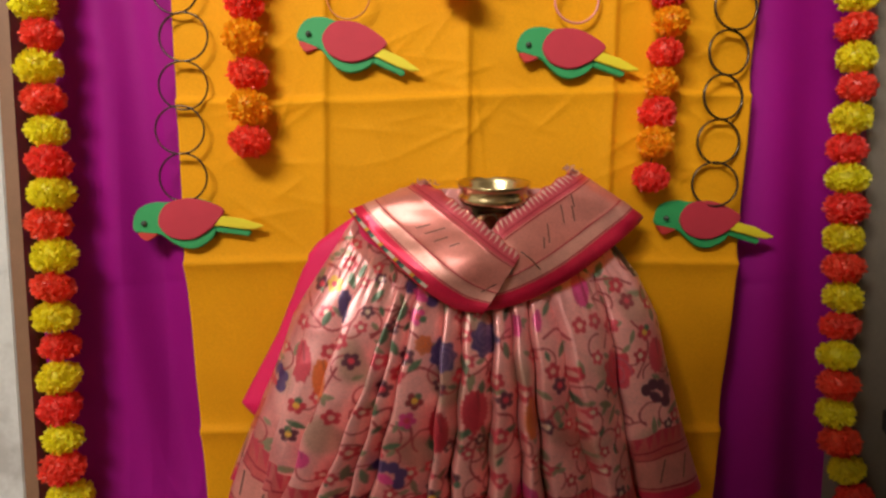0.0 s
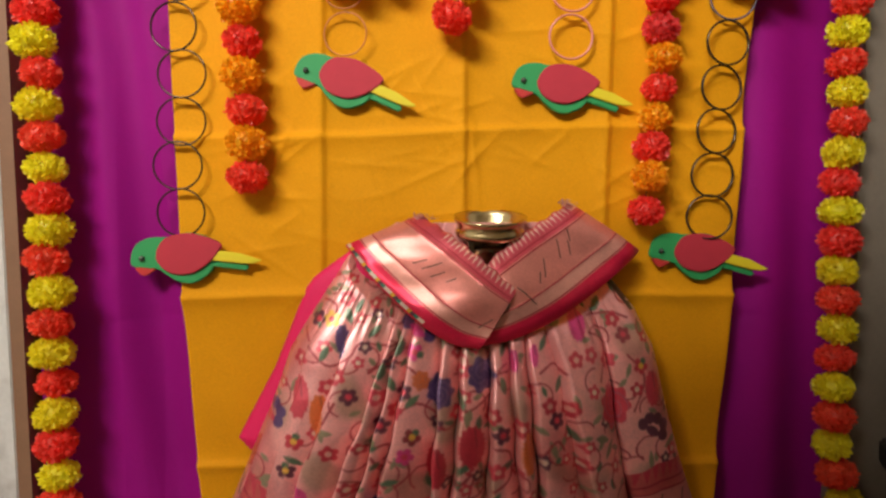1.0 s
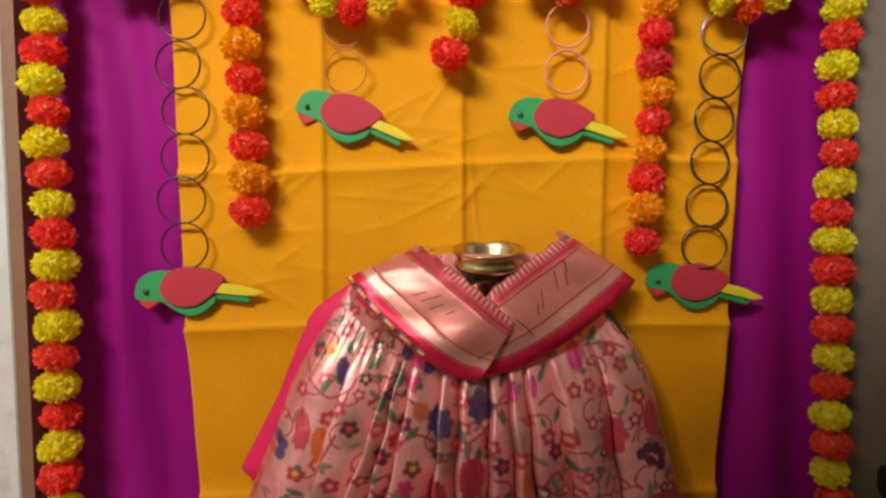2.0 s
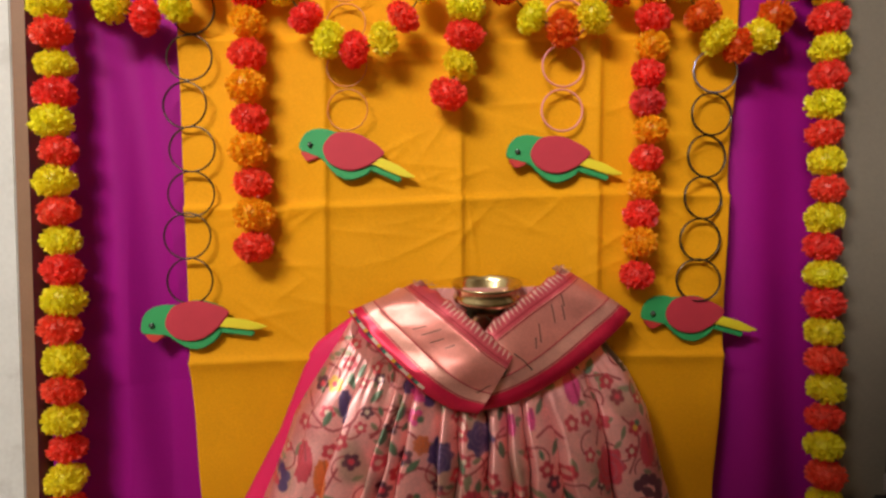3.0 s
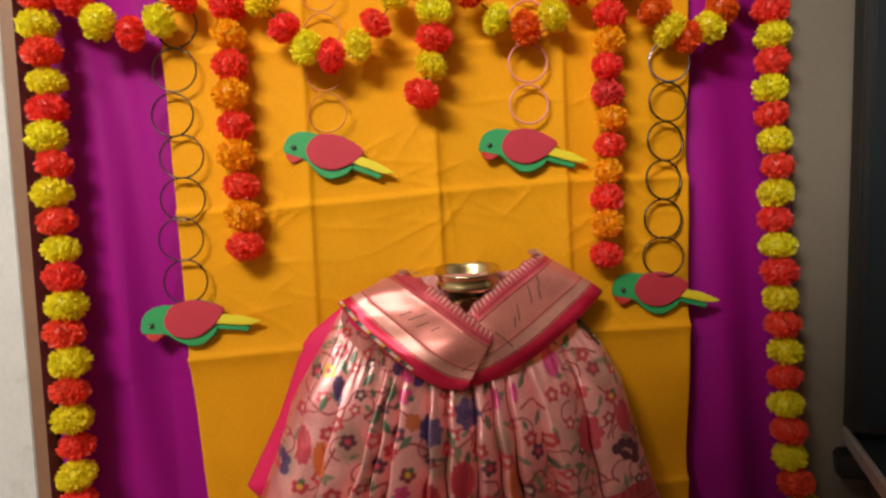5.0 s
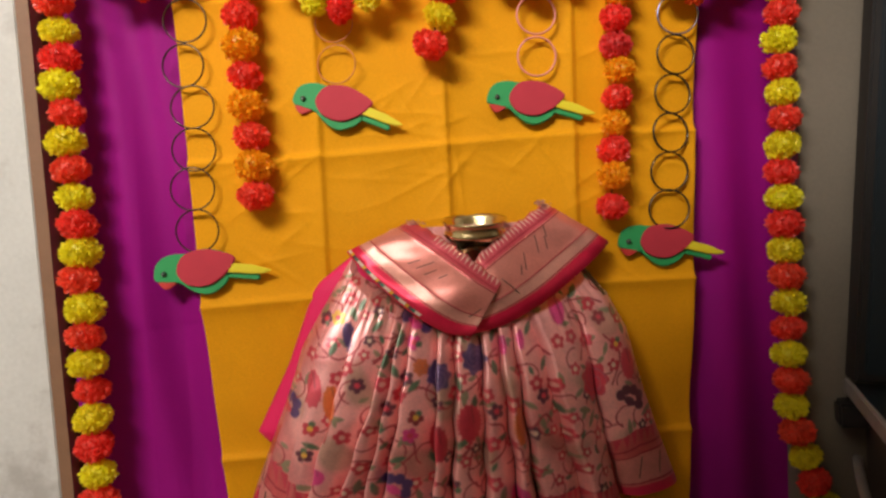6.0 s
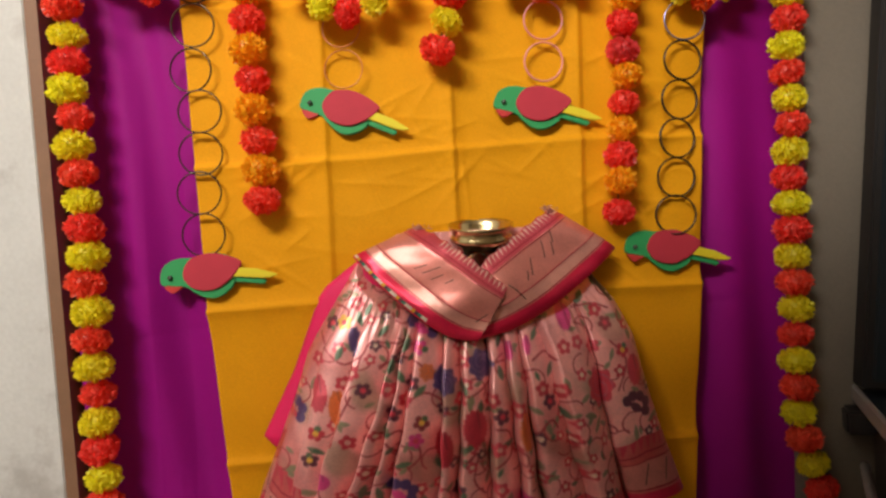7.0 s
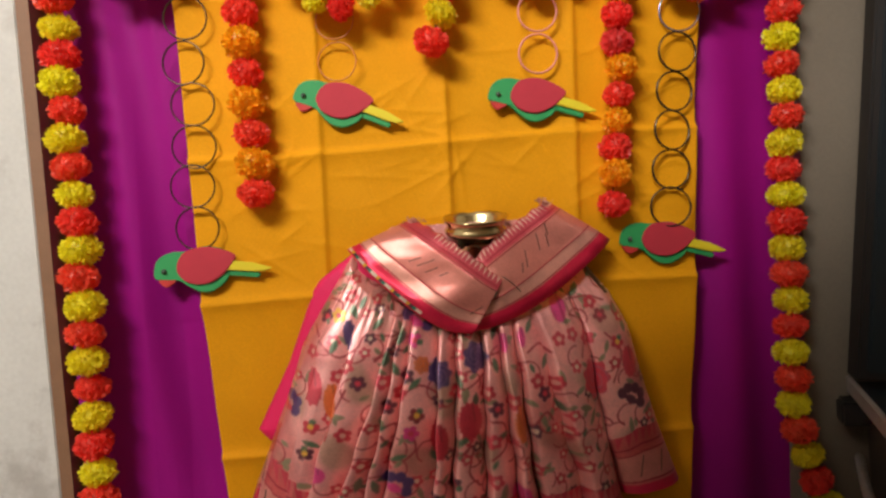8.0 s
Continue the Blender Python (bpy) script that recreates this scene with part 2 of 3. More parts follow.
def yellow_cloth():
    U, Z = np.meshgrid(np.linspace(0, 1, 330), np.linspace(0.004, 1.25, 400))
    left = np.interp(Z, [0.0, 0.11, 0.40, 0.66, 0.90, 1.25], [-0.336, -0.342, -0.362, -0.369, -0.376, -0.384])
    right = np.interp(Z, [0.05, 0.2, 0.38, 0.65, 0.90, 1.25], [0.387, 0.399, 0.414, 0.430, 0.451, 0.478])
    X = left + U * (right - left)
    Y = -0.005 - 0.004 * smoothnoise(X, Z, 9, 3) - 0.0034 * smoothnoise(X, Z, 26, 5) - 0.0011 * smoothnoise(X, Z, 75, 9)
    for k, (x0, lean, a) in enumerate(((-0.163, 0.012, 0.006), (0.034, 0.012, 0.008), (0.236, 0.03, 0.006))):
        d = X - x0 - lean * (Z - 0.63)
        Y = Y - a * crease(d, 0.016) + 0.0032 * np.tanh(d / 0.004) * crease(d, 0.03)
    for z0, a, bow in ((0.634, 0.005, 0.006), (0.407, 0.008, 0.004), (0.163, 0.007, 0.004), (0.87, 0.003, 0.004), (1.1, 0.003, 0.003)):
        d = Z - z0 - bow * np.sin(7 * X + 20 * z0) - 0.02 * np.where(z0 == 0.634, X * 0.35, 0)
        Y = Y - a * crease(d, 0.013) + 0.0036 * np.tanh(d / 0.003) * crease(d, 0.03)
    # short crumples beside the crossing folds
    g = np.random.RandomState(4)
    for n in range(110):
        cx, cz, an, ln, a = g.uniform(-0.3, 0.4), g.normal(0.58, 0.12), g.normal(0, 0.6), g.uniform(0.02, 0.07), g.uniform(0.0008, 0.0023)
        p, q = (X - cx) * np.cos(an) + (Z - cz) * np.sin(an), (Z - cz) * np.cos(an) - (X - cx) * np.sin(an)
        Y = Y - a * np.exp(-((p / ln) ** 2)) * crease(q, 0.004)
    Y = Y + 0.004 * np.cos(np.pi * (U * 2 - 1)) * 0.5
    Y = Y + 0.003 * np.sin(26 * Z + 2) * np.exp(-((U - 1) / 0.03) ** 2)
    return thicken(new("cloth_hanging", grid_mesh("cloth_hanging", X, Y, Z, M_YELLOW)), 0.0012, 1)


tagged(yellow_cloth(), "mustard yellow cotton cloth with pressed fold creases", "backdrop cloth")


def side_cloth(left):
    U, Z = np.meshgrid(np.linspace(0, 1, 170), np.linspace(0.004, 1.25, 220))
    if left:
        X = -0.549 - 0.02 * Z + U * 0.240
        d = X + 0.468 - 0.13 * (0.9 - Z) + 0.012 * np.sin(6 * Z)
        Y = 0.010 - 0.009 * np.exp(-(((d + 0.042) / 0.024) ** 2)) + 0.005 * np.exp(-((d / 0.024) ** 2)) - 0.008 * np.exp(-(((d - 0.06) / 0.034) ** 2)) - 0.006 * np.exp(-(((d + 0.11) / 0.03) ** 2))
        # a slack sweep of cloth low down
        q = np.hypot((X + 0.42) / 0.12, (Z - 0.25) / 0.22)
        Y = Y + 0.010 * np.exp(-(q**2)) - 0.012 * np.exp(-(((q - 1.15) / 0.3) ** 2)) * np.clip((0.45 - Z) / 0.1, 0, 1)
        Y = Y - 0.012 * np.clip((-0.40 - X) / 0.05, 0, 1) * np.clip((0.9 - Z) / 0.4, 0, 1)
        Y = Y + (np.maximum(Y, 0.008) - Y) * np.clip((X + 0.42) / 0.03, 0, 1)
    else:
        X = 0.355 + 0.008 * Z + U * (0.232 + 0.01 * Z)
        Y = 0.024 - 0.020 * np.exp(-(((U - 0.52 - 0.1 * (Z - 0.5)) / 0.22) ** 2)) - 0.003 * np.sin(2 * np.pi * (2.2 * U + 0.5 * Z))
    Y = Y - 0.0012 * smoothnoise(X, Z, 25, 8 + left)
    Y = Y + 0.0015 * crease(Z - 0.36 - 0.02 * U, 0.003)
    return thicken(new("cloth_hanging", grid_mesh("cloth_hanging", X, Y, Z, M_PURPLE)), 0.0012, 1)


tagged(side_cloth(True), "magenta purple cloth hanging in soft folds beside white wall", "backdrop cloth", "side cloths")
tagged(side_cloth(False), "magenta purple cloth hanging beside the taupe wall", "backdrop cloth", "side cloths")


# ---- garlands ----
def pompon(mat, seed, rx=0.034, rz=0.0235, petals=280):
    """A ruffled plastic marigold: a core and many short folded petals with ragged tips. Its string runs along z."""
    g = np.random.RandomState(seed)
    bm = bmesh.new()
    bmesh.ops.create_icosphere(bm, subdivisions=2, radius=1)
    for v in bm.verts:
        v.co = Vector((v.co.x * rx * 0.82, v.co.y * rx * 0.82, v.co.z * rz * 0.82))
    for k in range(petals):
        h = 1 - 2 * (k + 0.5) / petals
        a = k * 2.39996 + g.uniform(-0.25, 0.25)
        d = Vector((math.sqrt(1 - h * h) * math.cos(a), math.sqrt(1 - h * h) * math.sin(a), h))
        tip = Vector((d.x * rx, d.y * rx, d.z * rz))
        side = d.cross(Vector((g.normal(), g.normal(), g.normal()))).normalized()
        out = tip * g.uniform(0.86, 1.12)
        base = tip * 0.68
        w = g.uniform(0.0026, 0.0048)
        lift = d.cross(side) * g.uniform(-0.003, 0.003)
        p0 = bm.verts.new(base)
        p1 = bm.verts.new(base + (out - base) * 0.65 + side * w + lift)
        p2 = bm.verts.new(base + (out - base) * 0.65 - side * w + lift)
        p3 = bm.verts.new(out + side * w * 0.9)
        p4 = bm.verts.new(out - side * w * 0.9)
        p5 = bm.verts.new(base + (out - base) * g.uniform(0.78, 0.92) - lift)
        for f in ((p0, p1, p5), (p0, p5, p2), (p1, p3, p5), (p5, p4, p2)):
            bm.faces.new(f)
    return mesh_of("flower", bm, mat, False)


FLOWERS = {c: [pompon(m, 10 * n + k) for k in range(4)] for n, (c, m) in enumerate((("R", M_RED), ("Y", M_YEL), ("O", M_ORA), ("V", M_VER), ("P", M_PINKRED)))}


def garland(name, places, colours, y, label, group="", size=1.0, flat=1.0, jitter=0.003):
    """A string of pompon flowers through places (x, z), each turned along the string."""
    g = np.random.RandomState(len(places) + int(1000 * abs(places[0][0])))
    root = tagged(new(name), label, "flower garland", group)
    pts = [Vector((x, y, z)) for x, z in places]
    part("string", tube_bm([p + Vector((0, 0.002, 0)) for p in pts], 0.0011), M_STRING, root)
    for k, (p, c) in enumerate(zip(pts, colours)):
        d = (pts[min(k + 1, len(pts) - 1)] - pts[max(k - 1, 0)]).normalized()
        turn = d.to_track_quat("Z", "Y").to_matrix().to_4x4()
        ob = part("flower", FLOWERS[c][g.randint(4)], None, root)
        s = size * g.uniform(0.93, 1.06)
        ob.matrix_basis = Matrix.Translation(p + Vector((g.normal() * jitter * 0.6, g.normal() * jitter, 0))) @ turn @ pose(0, 0, 0, g.normal() * 7, g.normal() * 7, g.uniform(0, 360)) @ Matrix.Diagonal((s, s, s * flat * g.uniform(0.9, 1.08), 1))
    return root


def spaced(knots, first, step, count):
    """Places down a hanging line: x from knots of (z, x)."""
    zs = [first - step * k for k in range(count)]
    kz, kx = zip(*sorted(knots))
    return [(float(np.interp(z, kz, kx)), z) for z in zs]


LEFT = spaced([(1.2, -0.543), (0.909, -0.533), (0.74, -0.528), (0.57, -0.522), (0.41, -0.516), (0.26, -0.517), (0.15, -0.513), (0.03, -0.507)], 1.1104, 0.0408, 27)
garland("flower_garland", LEFT, ["RY"[k % 2] for k in range(27)], -0.05, "long garland of alternating yellow and red plastic marigolds", "side garlands", 0.80, 1.2)
RIGHT = spaced([(1.2, 0.585), (0.92, 0.563), (0.80, 0.553), (0.63, 0.549), (0.47, 0.543), (0.28, 0.539), (0.20, 0.542), (0.16, 0.544), (0.121, 0.553), (0.085, 0.565), (0.05, 0.578), (0.03, 0.588)], 1.1220, 0.0403, 28)
garland("flower_garland", RIGHT, ["RY"[k % 2] for k in range(28)], -0.05, "long garland of yellow and red plastic marigolds trailing outward below", "side garlands", 0.76, 1.22)
STRING_L = spaced([(1.1, -0.266), (0.92, -0.266), (0.787, -0.270), (0.744, -0.266), (0.568, -0.263)], 1.064, 0.0451, 12)
garland("flower_garland", STRING_L, ["RO"[(k + 1) % 2] for k in range(12)], -0.036, "short hanging string of red and orange plastic marigolds", "hanging strings", 0.80, 1.25)
STRING_R = spaced([(1.1, 0.337), (0.933, 0.318), (0.849, 0.308), (0.768, 0.300), (0.65, 0.297), (0.573, 0.287), (0.52, 0.280)], 1.051, 0.0403, 14)[:-1] + [(0.280, 0.520)]
garland("flower_garland", STRING_R, list("RORORORPOROROR")[:len(STRING_R)], -0.033, "short hanging string of red, pink and orange plastic marigolds", "hanging strings", 0.74, 1.2)
garland("flower_garland", [(0.036, 1.07), (0.038, 1.02), (0.040, 0.975), (0.040, 0.936), (0.041, 0.902), (0.038, 0.864), (0.030, 0.822), (0.014, 0.780)], list("YRYRYRYR"), -0.042, "short centre string of red and yellow plastic marigolds", "hanging strings", 0.82, 1.15)


def swag(x0, x1, z_low, z_top, n, colours, label, sharp=1.0):
    """A garland slung between two points of the top line."""
    places = []
    for k in range(n):
        u = 2 * k / (n - 1) - 1
        places.append(((x0 + x1) / 2 + (x1 - x0) / 2 * np.sign(u) * abs(u) ** 0.8 * (1.0), z_low + (z_top - z_low) * abs(u) ** (1.7 * sharp)))
    return garland("flower_garland", places, colours, -0.045, label, "top swags", 0.76, 1.15)


swag(-0.537, -0.277, 0.892, 1.05, 9, list("RYRYRYRYR"), "slung garland of yellow and red plastic marigolds")
swag(-0.262, 0.033, 0.843, 1.05, 11, list("YRYRYRYRYRY"), "slung garland of yellow and red plastic marigolds")
swag(0.044, 0.312, 0.872, 1.05, 9, list("VYVYVYVYV"), "slung garland of yellow and vermilion plastic marigolds")
swag(0.317, 0.543, 0.845, 1.05, 11, list("YVYVYVYVYVY"), "slung garland of yellow and vermilion plastic marigolds")


# ---- parrots on bangle chains ----
def plate(outline, y0, y1, bevel=0.0012):
    """A foam-sheet cut-out from an outline in the x, z plane, with rounded edges."""
    bm = bmesh.new()
    f = bm.faces.new([bm.verts.new((x, y0, z)) for x, z in outline])
    r = bmesh.ops.extrude_face_region(bm, geom=[f])
    for v in r["geom"]:
        if isinstance(v, bmesh.types.BMVert):
            v.co.y = y1
    bmesh.ops.recalc_face_normals(bm, faces=bm.faces[:])
    rim = [e for e in bm.edges if all(abs(v.co.y - y1) < 1e-6 for v in e.verts)]
    bmesh.ops.bevel(bm, geom=rim, offset=bevel, segments=2, affect="EDGES")
    return bm


def curve_outline(pts, per=5, tension=0.5):
    """A smooth closed line through corner points (Catmull-Rom)."""
    out, n = [], len(pts)
    for i in range(n):
        p0, p1, p2, p3 = (np.array(pts[(i + k) % n], float) for k in (-1, 0, 1, 2))
        for t in np.arange(per) / per:
            out.append(tuple(0.5 * (2 * p1 + (p2 - p0) * t + (2 * p0 - 5 * p1 + 4 * p2 - p3) * t * t + (3 * p1 - p0 - 3 * p2 + p3) * t**3)))
    return out


# the bird's outlines in millimetres from its eye, beak to the left, tail falling to the right
BODY = [(-16, -6), (-14, 7), (-5, 19), (9, 24), (25, 23), (40, 18), (70, 15), (90, 4), (106, -14), (92, -36), (84, -46), (70, -52), (55, -54), (40, -48), (27, -35), (17, -22), (3, -16)]
WING = [(20, -13), (20, -3), (28, 9), (42, 17), (68, 15), (90, 4), (109, -12), (107, -21), (91, -32), (76, -38), (60, -41), (42, -37), (27, -27)]
TAIL = [(91, -32), (104, -22), (130, -34), (155, -52), (154, -54), (143, -54), (130, -50)]
UNDER = [(88, -40), (96, -32), (134, -52), (135, -57), (130, -60), (118, -54)]
BEAK = [(-13, -9), (-11, -18), (-5, -24), (3, -23), (13, -19), (7, -12)]


def mm(points, smooth=True):
    p = [(x / 1000, z / 1000) for x, z in points]
    return curve_outline(p) if smooth else p


PARROT = [
    ("body", mesh_of("body", plate(mm(BODY), 0.004, -0.003), M_GREEN, False)),
    ("wing", mesh_of("wing", plate(mm(WING), -0.0032, -0.0072, 0.0014), M_WING, False)),
    ("tail_feather", mesh_of("tail_feather", plate(mm(TAIL, False), -0.0032, -0.0066), M_TAIL, False)),
    ("under_tail", mesh_of("under_tail", plate(mm(UNDER, False), 0.003, -0.0024), M_GREEN, False)),
    ("beak", mesh_of("beak", plate(mm(BEAK), 0.003, -0.0022), M_BEAK, False)),
]
bm = bmesh.new()
bmesh.ops.create_uvsphere(bm, u_segments=16, v_segments=10, radius=0.0043)
EYE_BEAD = mesh_of("eye", bm, M_EYE)


def ring_mesh(radius, thick, mat):
    bm = bmesh.new()
    n, s = 44, 8
    rows = [[bm.verts.new(((radius + thick * math.cos(b)) * math.cos(a), 1.5 * thick * math.sin(b), (radius + thick * math.cos(b)) * math.sin(a))) for b in np.arange(s) * 2 * math.pi / s] for a in np.arange(n) * 2 * math.pi / n]
    for i in range(n):
        for k in range(s):
            bm.faces.new((rows[i][k], rows[i][(k + 1) % s], rows[(i + 1) % n][(k + 1) % s], rows[(i + 1) % n][k]))
    bmesh.ops.recalc_face_normals(bm, faces=bm.faces[:])
    return mesh_of("bangle", bm, mat)


def parrot_hanging(eye, angle, size, rings, ring, label, odd=None, seed=1):
    """A foam parrot hung from a chain of bangles whose middles are given."""
    g = np.random.RandomState(seed)
    root = tagged(new("parrot_hanging"), label, "parrot ornament", "hanging parrots")
    body = None
    for name, me in PARROT:
        ob = part(name, me, None, root if body is None else body)
        if body is None:
            body = ob
            ob.matrix_basis = pose(eye[0], -0.0165, eye[1], 0, -(angle + 18.7), 0) @ Matrix.Diagonal((size, 1, size, 1))
    bead = part("eye", EYE_BEAD, None, body, "shiny dark bead eye")
    bead.matrix_basis = pose(0, -0.004, 0)
    for k, (x, z) in enumerate(rings):
        ob = part("bangle", odd if odd and k == 0 else ring, None, root)
        ob.matrix_basis = pose(x, -0.0185 - 0.003 * (k % 2), z, g.normal() * 4, g.uniform(0, 360), g.normal() * 7)
    return root


DARK_RING, SMALL_RING = ring_mesh(0.0325, 0.0013, M_STEEL), ring_mesh(0.0305, 0.0016, M_STEEL)
SILVER_RING, PINK_RING, AMBER_RING = ring_mesh(0.0315, 0.0016, M_SILVER), ring_mesh(0.0300, 0.0015, M_PINKB), ring_mesh(0.0295, 0.0010, M_GOLDB)
parrot_hanging((-0.184, 0.714), -17.7, 0.96, [(-0.130, 1.01), (-0.131, 0.95), (-0.131, 0.888), (-0.130, 0.826), (-0.130, 0.764)], AMBER_RING, "green foam parrot with red wing on thin amber bangles", None, 2)
parrot_hanging((0.115, 0.701), -12.3, 0.95, [(0.19, 1.02), (0.19, 0.957), (0.188, 0.893), (0.183, 0.825), (0.181, 0.761)], PINK_RING, "green foam parrot with red wing on pale pink bangles", None, 3)
parrot_hanging((-0.411, 0.458), -1.0, 0.99, [(-0.352, 1.04), (-0.356, 0.974), (-0.348, 0.907), (-0.354, 0.840), (-0.362, 0.773), (-0.351, 0.709), (-0.354, 0.645), (-0.359, 0.585), (-0.357, 0.521)], DARK_RING, "green foam parrot with red wing on dark glass bangles", None, 4)
parrot_hanging((0.309, 0.464), -9.8, 0.94, [(0.408, 0.817), (0.400, 0.753), (0.393, 0.692), (0.385, 0.631), (0.381, 0.570), (0.376, 0.511)], SMALL_RING, "green foam parrot with red wing below dark bangles and one silver", SILVER_RING, 5)


# ---- the dressed figure ----
def fan(z, side):
    """Half-width of the skirt at a height."""
    if side == "r":
        return np.interp(z, [0.0, 0.08, 0.174, 0.236, 0.334, 0.387, 0.424, 0.46, 0.52], [0.335, 0.316, 0.286, 0.268, 0.248, 0.224, 0.195, 0.17, 0.08])
    return np.interp(z, [0.0, 0.10, 0.19, 0.25, 0.336, 0.418, 0.46, 0.52], [0.350, 0.338, 0.302, 0.276, 0.246, 0.196, 0.168, 0.08])


INK = {"red": (0.60, 0.02, 0.055), "pink": (0.75, 0.04, 0.26), "plum": (0.085, 0.012, 0.045), "indigo": (0.05, 0.028, 0.16), "orange": (0.78, 0.17, 0.03), "rose": (0.68, 0.04, 0.085), "leaf": (0.06, 0.17, 0.09), "sage": (0.25, 0.25, 0.14), "stem": (0.40, 0.018, 0.04), "gold": (0.88, 0.52, 0.06), "cream": (0.85, 0.66, 0.52), "maroon": (0.27, 0.015, 0.03)}

# motifs of the woven pattern, by place on the cloth
ROSES = [(0.047, 0.313, 0.019, "indigo"), (-0.006, 0.294, 0.018, "indigo"), (-0.029, 0.307, 0.011, "orange"), (0.218, 0.268, 0.024, "rose")]
TULIPS = [(0.033, 0.230, 0.018, 0.027, "red"), (-0.012, 0.205, 0.014, 0.027, "red"), (-0.183, 0.283, 0.013, 0.028, "rose"), (-0.160, 0.261, 0.012, 0.027, "orange"), (0.102, 0.221, 0.010, 0.028, "orange"), (0.173, 0.370, 0.014, 0.021, "pink"), (0.088, 0.330, 0.005, 0.015, "pink"), (0.115, 0.335, 0.005, 0.015, "pink"), (0.274, 0.285, 0.013, 0.024, "rose"), (-0.181, 0.165, 0.013, 0.012, "pink"), (0.097, 0.120, 0.013, 0.018, "pink"), (-0.131, 0.352, 0.009, 0.022, "indigo")]
CLUSTERS = [(-0.226, 0.259, "rose"), (-0.072, 0.150, "pink"), (0.272, 0.237, "plum"), (-0.030, 0.370, "pink")]
STARS = [(-0.125, 0.405), (-0.133, 0.310), (-0.061, 0.272), (0.064, 0.199), (0.063, 0.145), (0.094, 0.251), (0.165, 0.329), (0.188, 0.333), (0.215, 0.325), (0.130, 0.275), (0.156, 0.271), (-0.183, 0.330), (-0.151, 0.295), (-0.143, 0.218), (0.059, 0.265), (-0.084, 0.287), (0.226, 0.375), (-0.205, 0.345)]
EYED = [(-0.036, 0.341, "pink"), (-0.040, 0.241, "maroon"), (-0.050, 0.294, "plum"), (-0.049, 0.218, "pink"), (-0.143, 0.379, "gold"), (-0.162, 0.378, "plum"), (-0.188, 0.229, "red"), (0.006, 0.145, "plum"), (-0.018, 0.125, "plum"), (-0.120, 0.286, "plum"), (-0.199, 0.193, "plum"), (0.070, 0.243, "plum"), (0.139, 0.257, "plum"), (0.238, 0.355, "maroon"), (-0.079, 0.255, "plum"), (0.258, 0.315, "red")]
VINES = [
    [(-0.181, 0.366), (-0.168, 0.339), (-0.148, 0.321), (-0.119, 0.333), (-0.105, 0.350), (-0.072, 0.347), (-0.050, 0.356)],
    [(-0.097, 0.314), (-0.072, 0.328), (-0.047, 0.325), (-0.030, 0.311)], [(-0.087, 0.227), (-0.072, 0.229), (-0.075, 0.199), (-0.085, 0.209)],
    [(-0.089, 0.216), (-0.072, 0.181), (-0.047, 0.192), (-0.045, 0.210)], [(-0.054, 0.272), (-0.033, 0.280), (-0.014, 0.268), (-0.001, 0.252)],
    [(0.012, 0.277), (0.031, 0.273), (0.056, 0.287)], [(0.081, 0.316), (0.063, 0.311), (0.057, 0.273)], [(0.062, 0.227), (0.079, 0.220), (0.080, 0.191), (0.059, 0.175)],
    [(0.120, 0.314), (0.139, 0.324), (0.153, 0.313)], [(-0.156, 0.403), (-0.138, 0.396), (-0.140, 0.375)], [(-0.165, 0.213), (-0.151, 0.249), (-0.136, 0.278)],
]
MORE_VINES = [[(0.191, 0.382), (0.223, 0.384), (0.247, 0.376)], [(0.013, 0.181), (0.034, 0.196), (0.027, 0.160), (0.041, 0.138)], [(0.119, 0.215), (0.138, 0.232), (0.148, 0.221)], [(-0.119, 0.333), (-0.128, 0.310)], [(0.200, 0.300), (0.215, 0.345), (0.190, 0.360)], [(0.245, 0.260), (0.262, 0.300), (0.240, 0.330)]]
LEAVES = [(-0.153, 0.336, 60), (-0.122, 0.383, 100), (-0.110, 0.395, 60), (-0.078, 0.318, 70), (-0.066, 0.304, 110), (-0.067, 0.187, 10), (0.021, 0.284, 110), (-0.127, 0.150, 70), (-0.103, 0.146, 100), (-0.055, 0.345, 60), (-0.088, 0.365, 45), (0.075, 0.345, 70), (0.127, 0.350, 60), (0.073, 0.300, 100), (-0.040, 0.283, 40), (0.185, 0.400, 120), (0.023, 0.205, 30), (0.041, 0.255, 80), (-0.190, 0.205, 150), (0.075, 0.205, 20), (0.205, 0.395, 60), (-0.02, 0.178, 120), (0.145, 0.300, 60), (0.160, 0.240, 130)]


def lay(C, mask, ink):
    C[mask] = ink


def smooth_line(pts, per=10):
    """A curve through points, open at both ends."""
    P = np.array([pts[0], *pts, pts[-1]], float)
    t = (np.arange(per) / per)[:, None]
    rows = [0.5 * (2 * b + (c - a) * t + (2 * a - 5 * b + 4 * c - d) * t * t + (3 * b - a - 3 * c + d) * t**3) for a, b, c, d in zip(P, P[1:], P[2:], P[3:])]
    return np.concatenate(rows + [P[-1:]])


def leaf_shape(c, s, v, turn, long, wide, ink):
    a = math.radians(turn)
    p, o = s * math.cos(a) + v * math.sin(a), v * math.cos(a) - s * math.sin(a)
    lay(c, np.abs(o) < wide * np.clip(1 - (p / long) ** 2, 0, 1), ink)


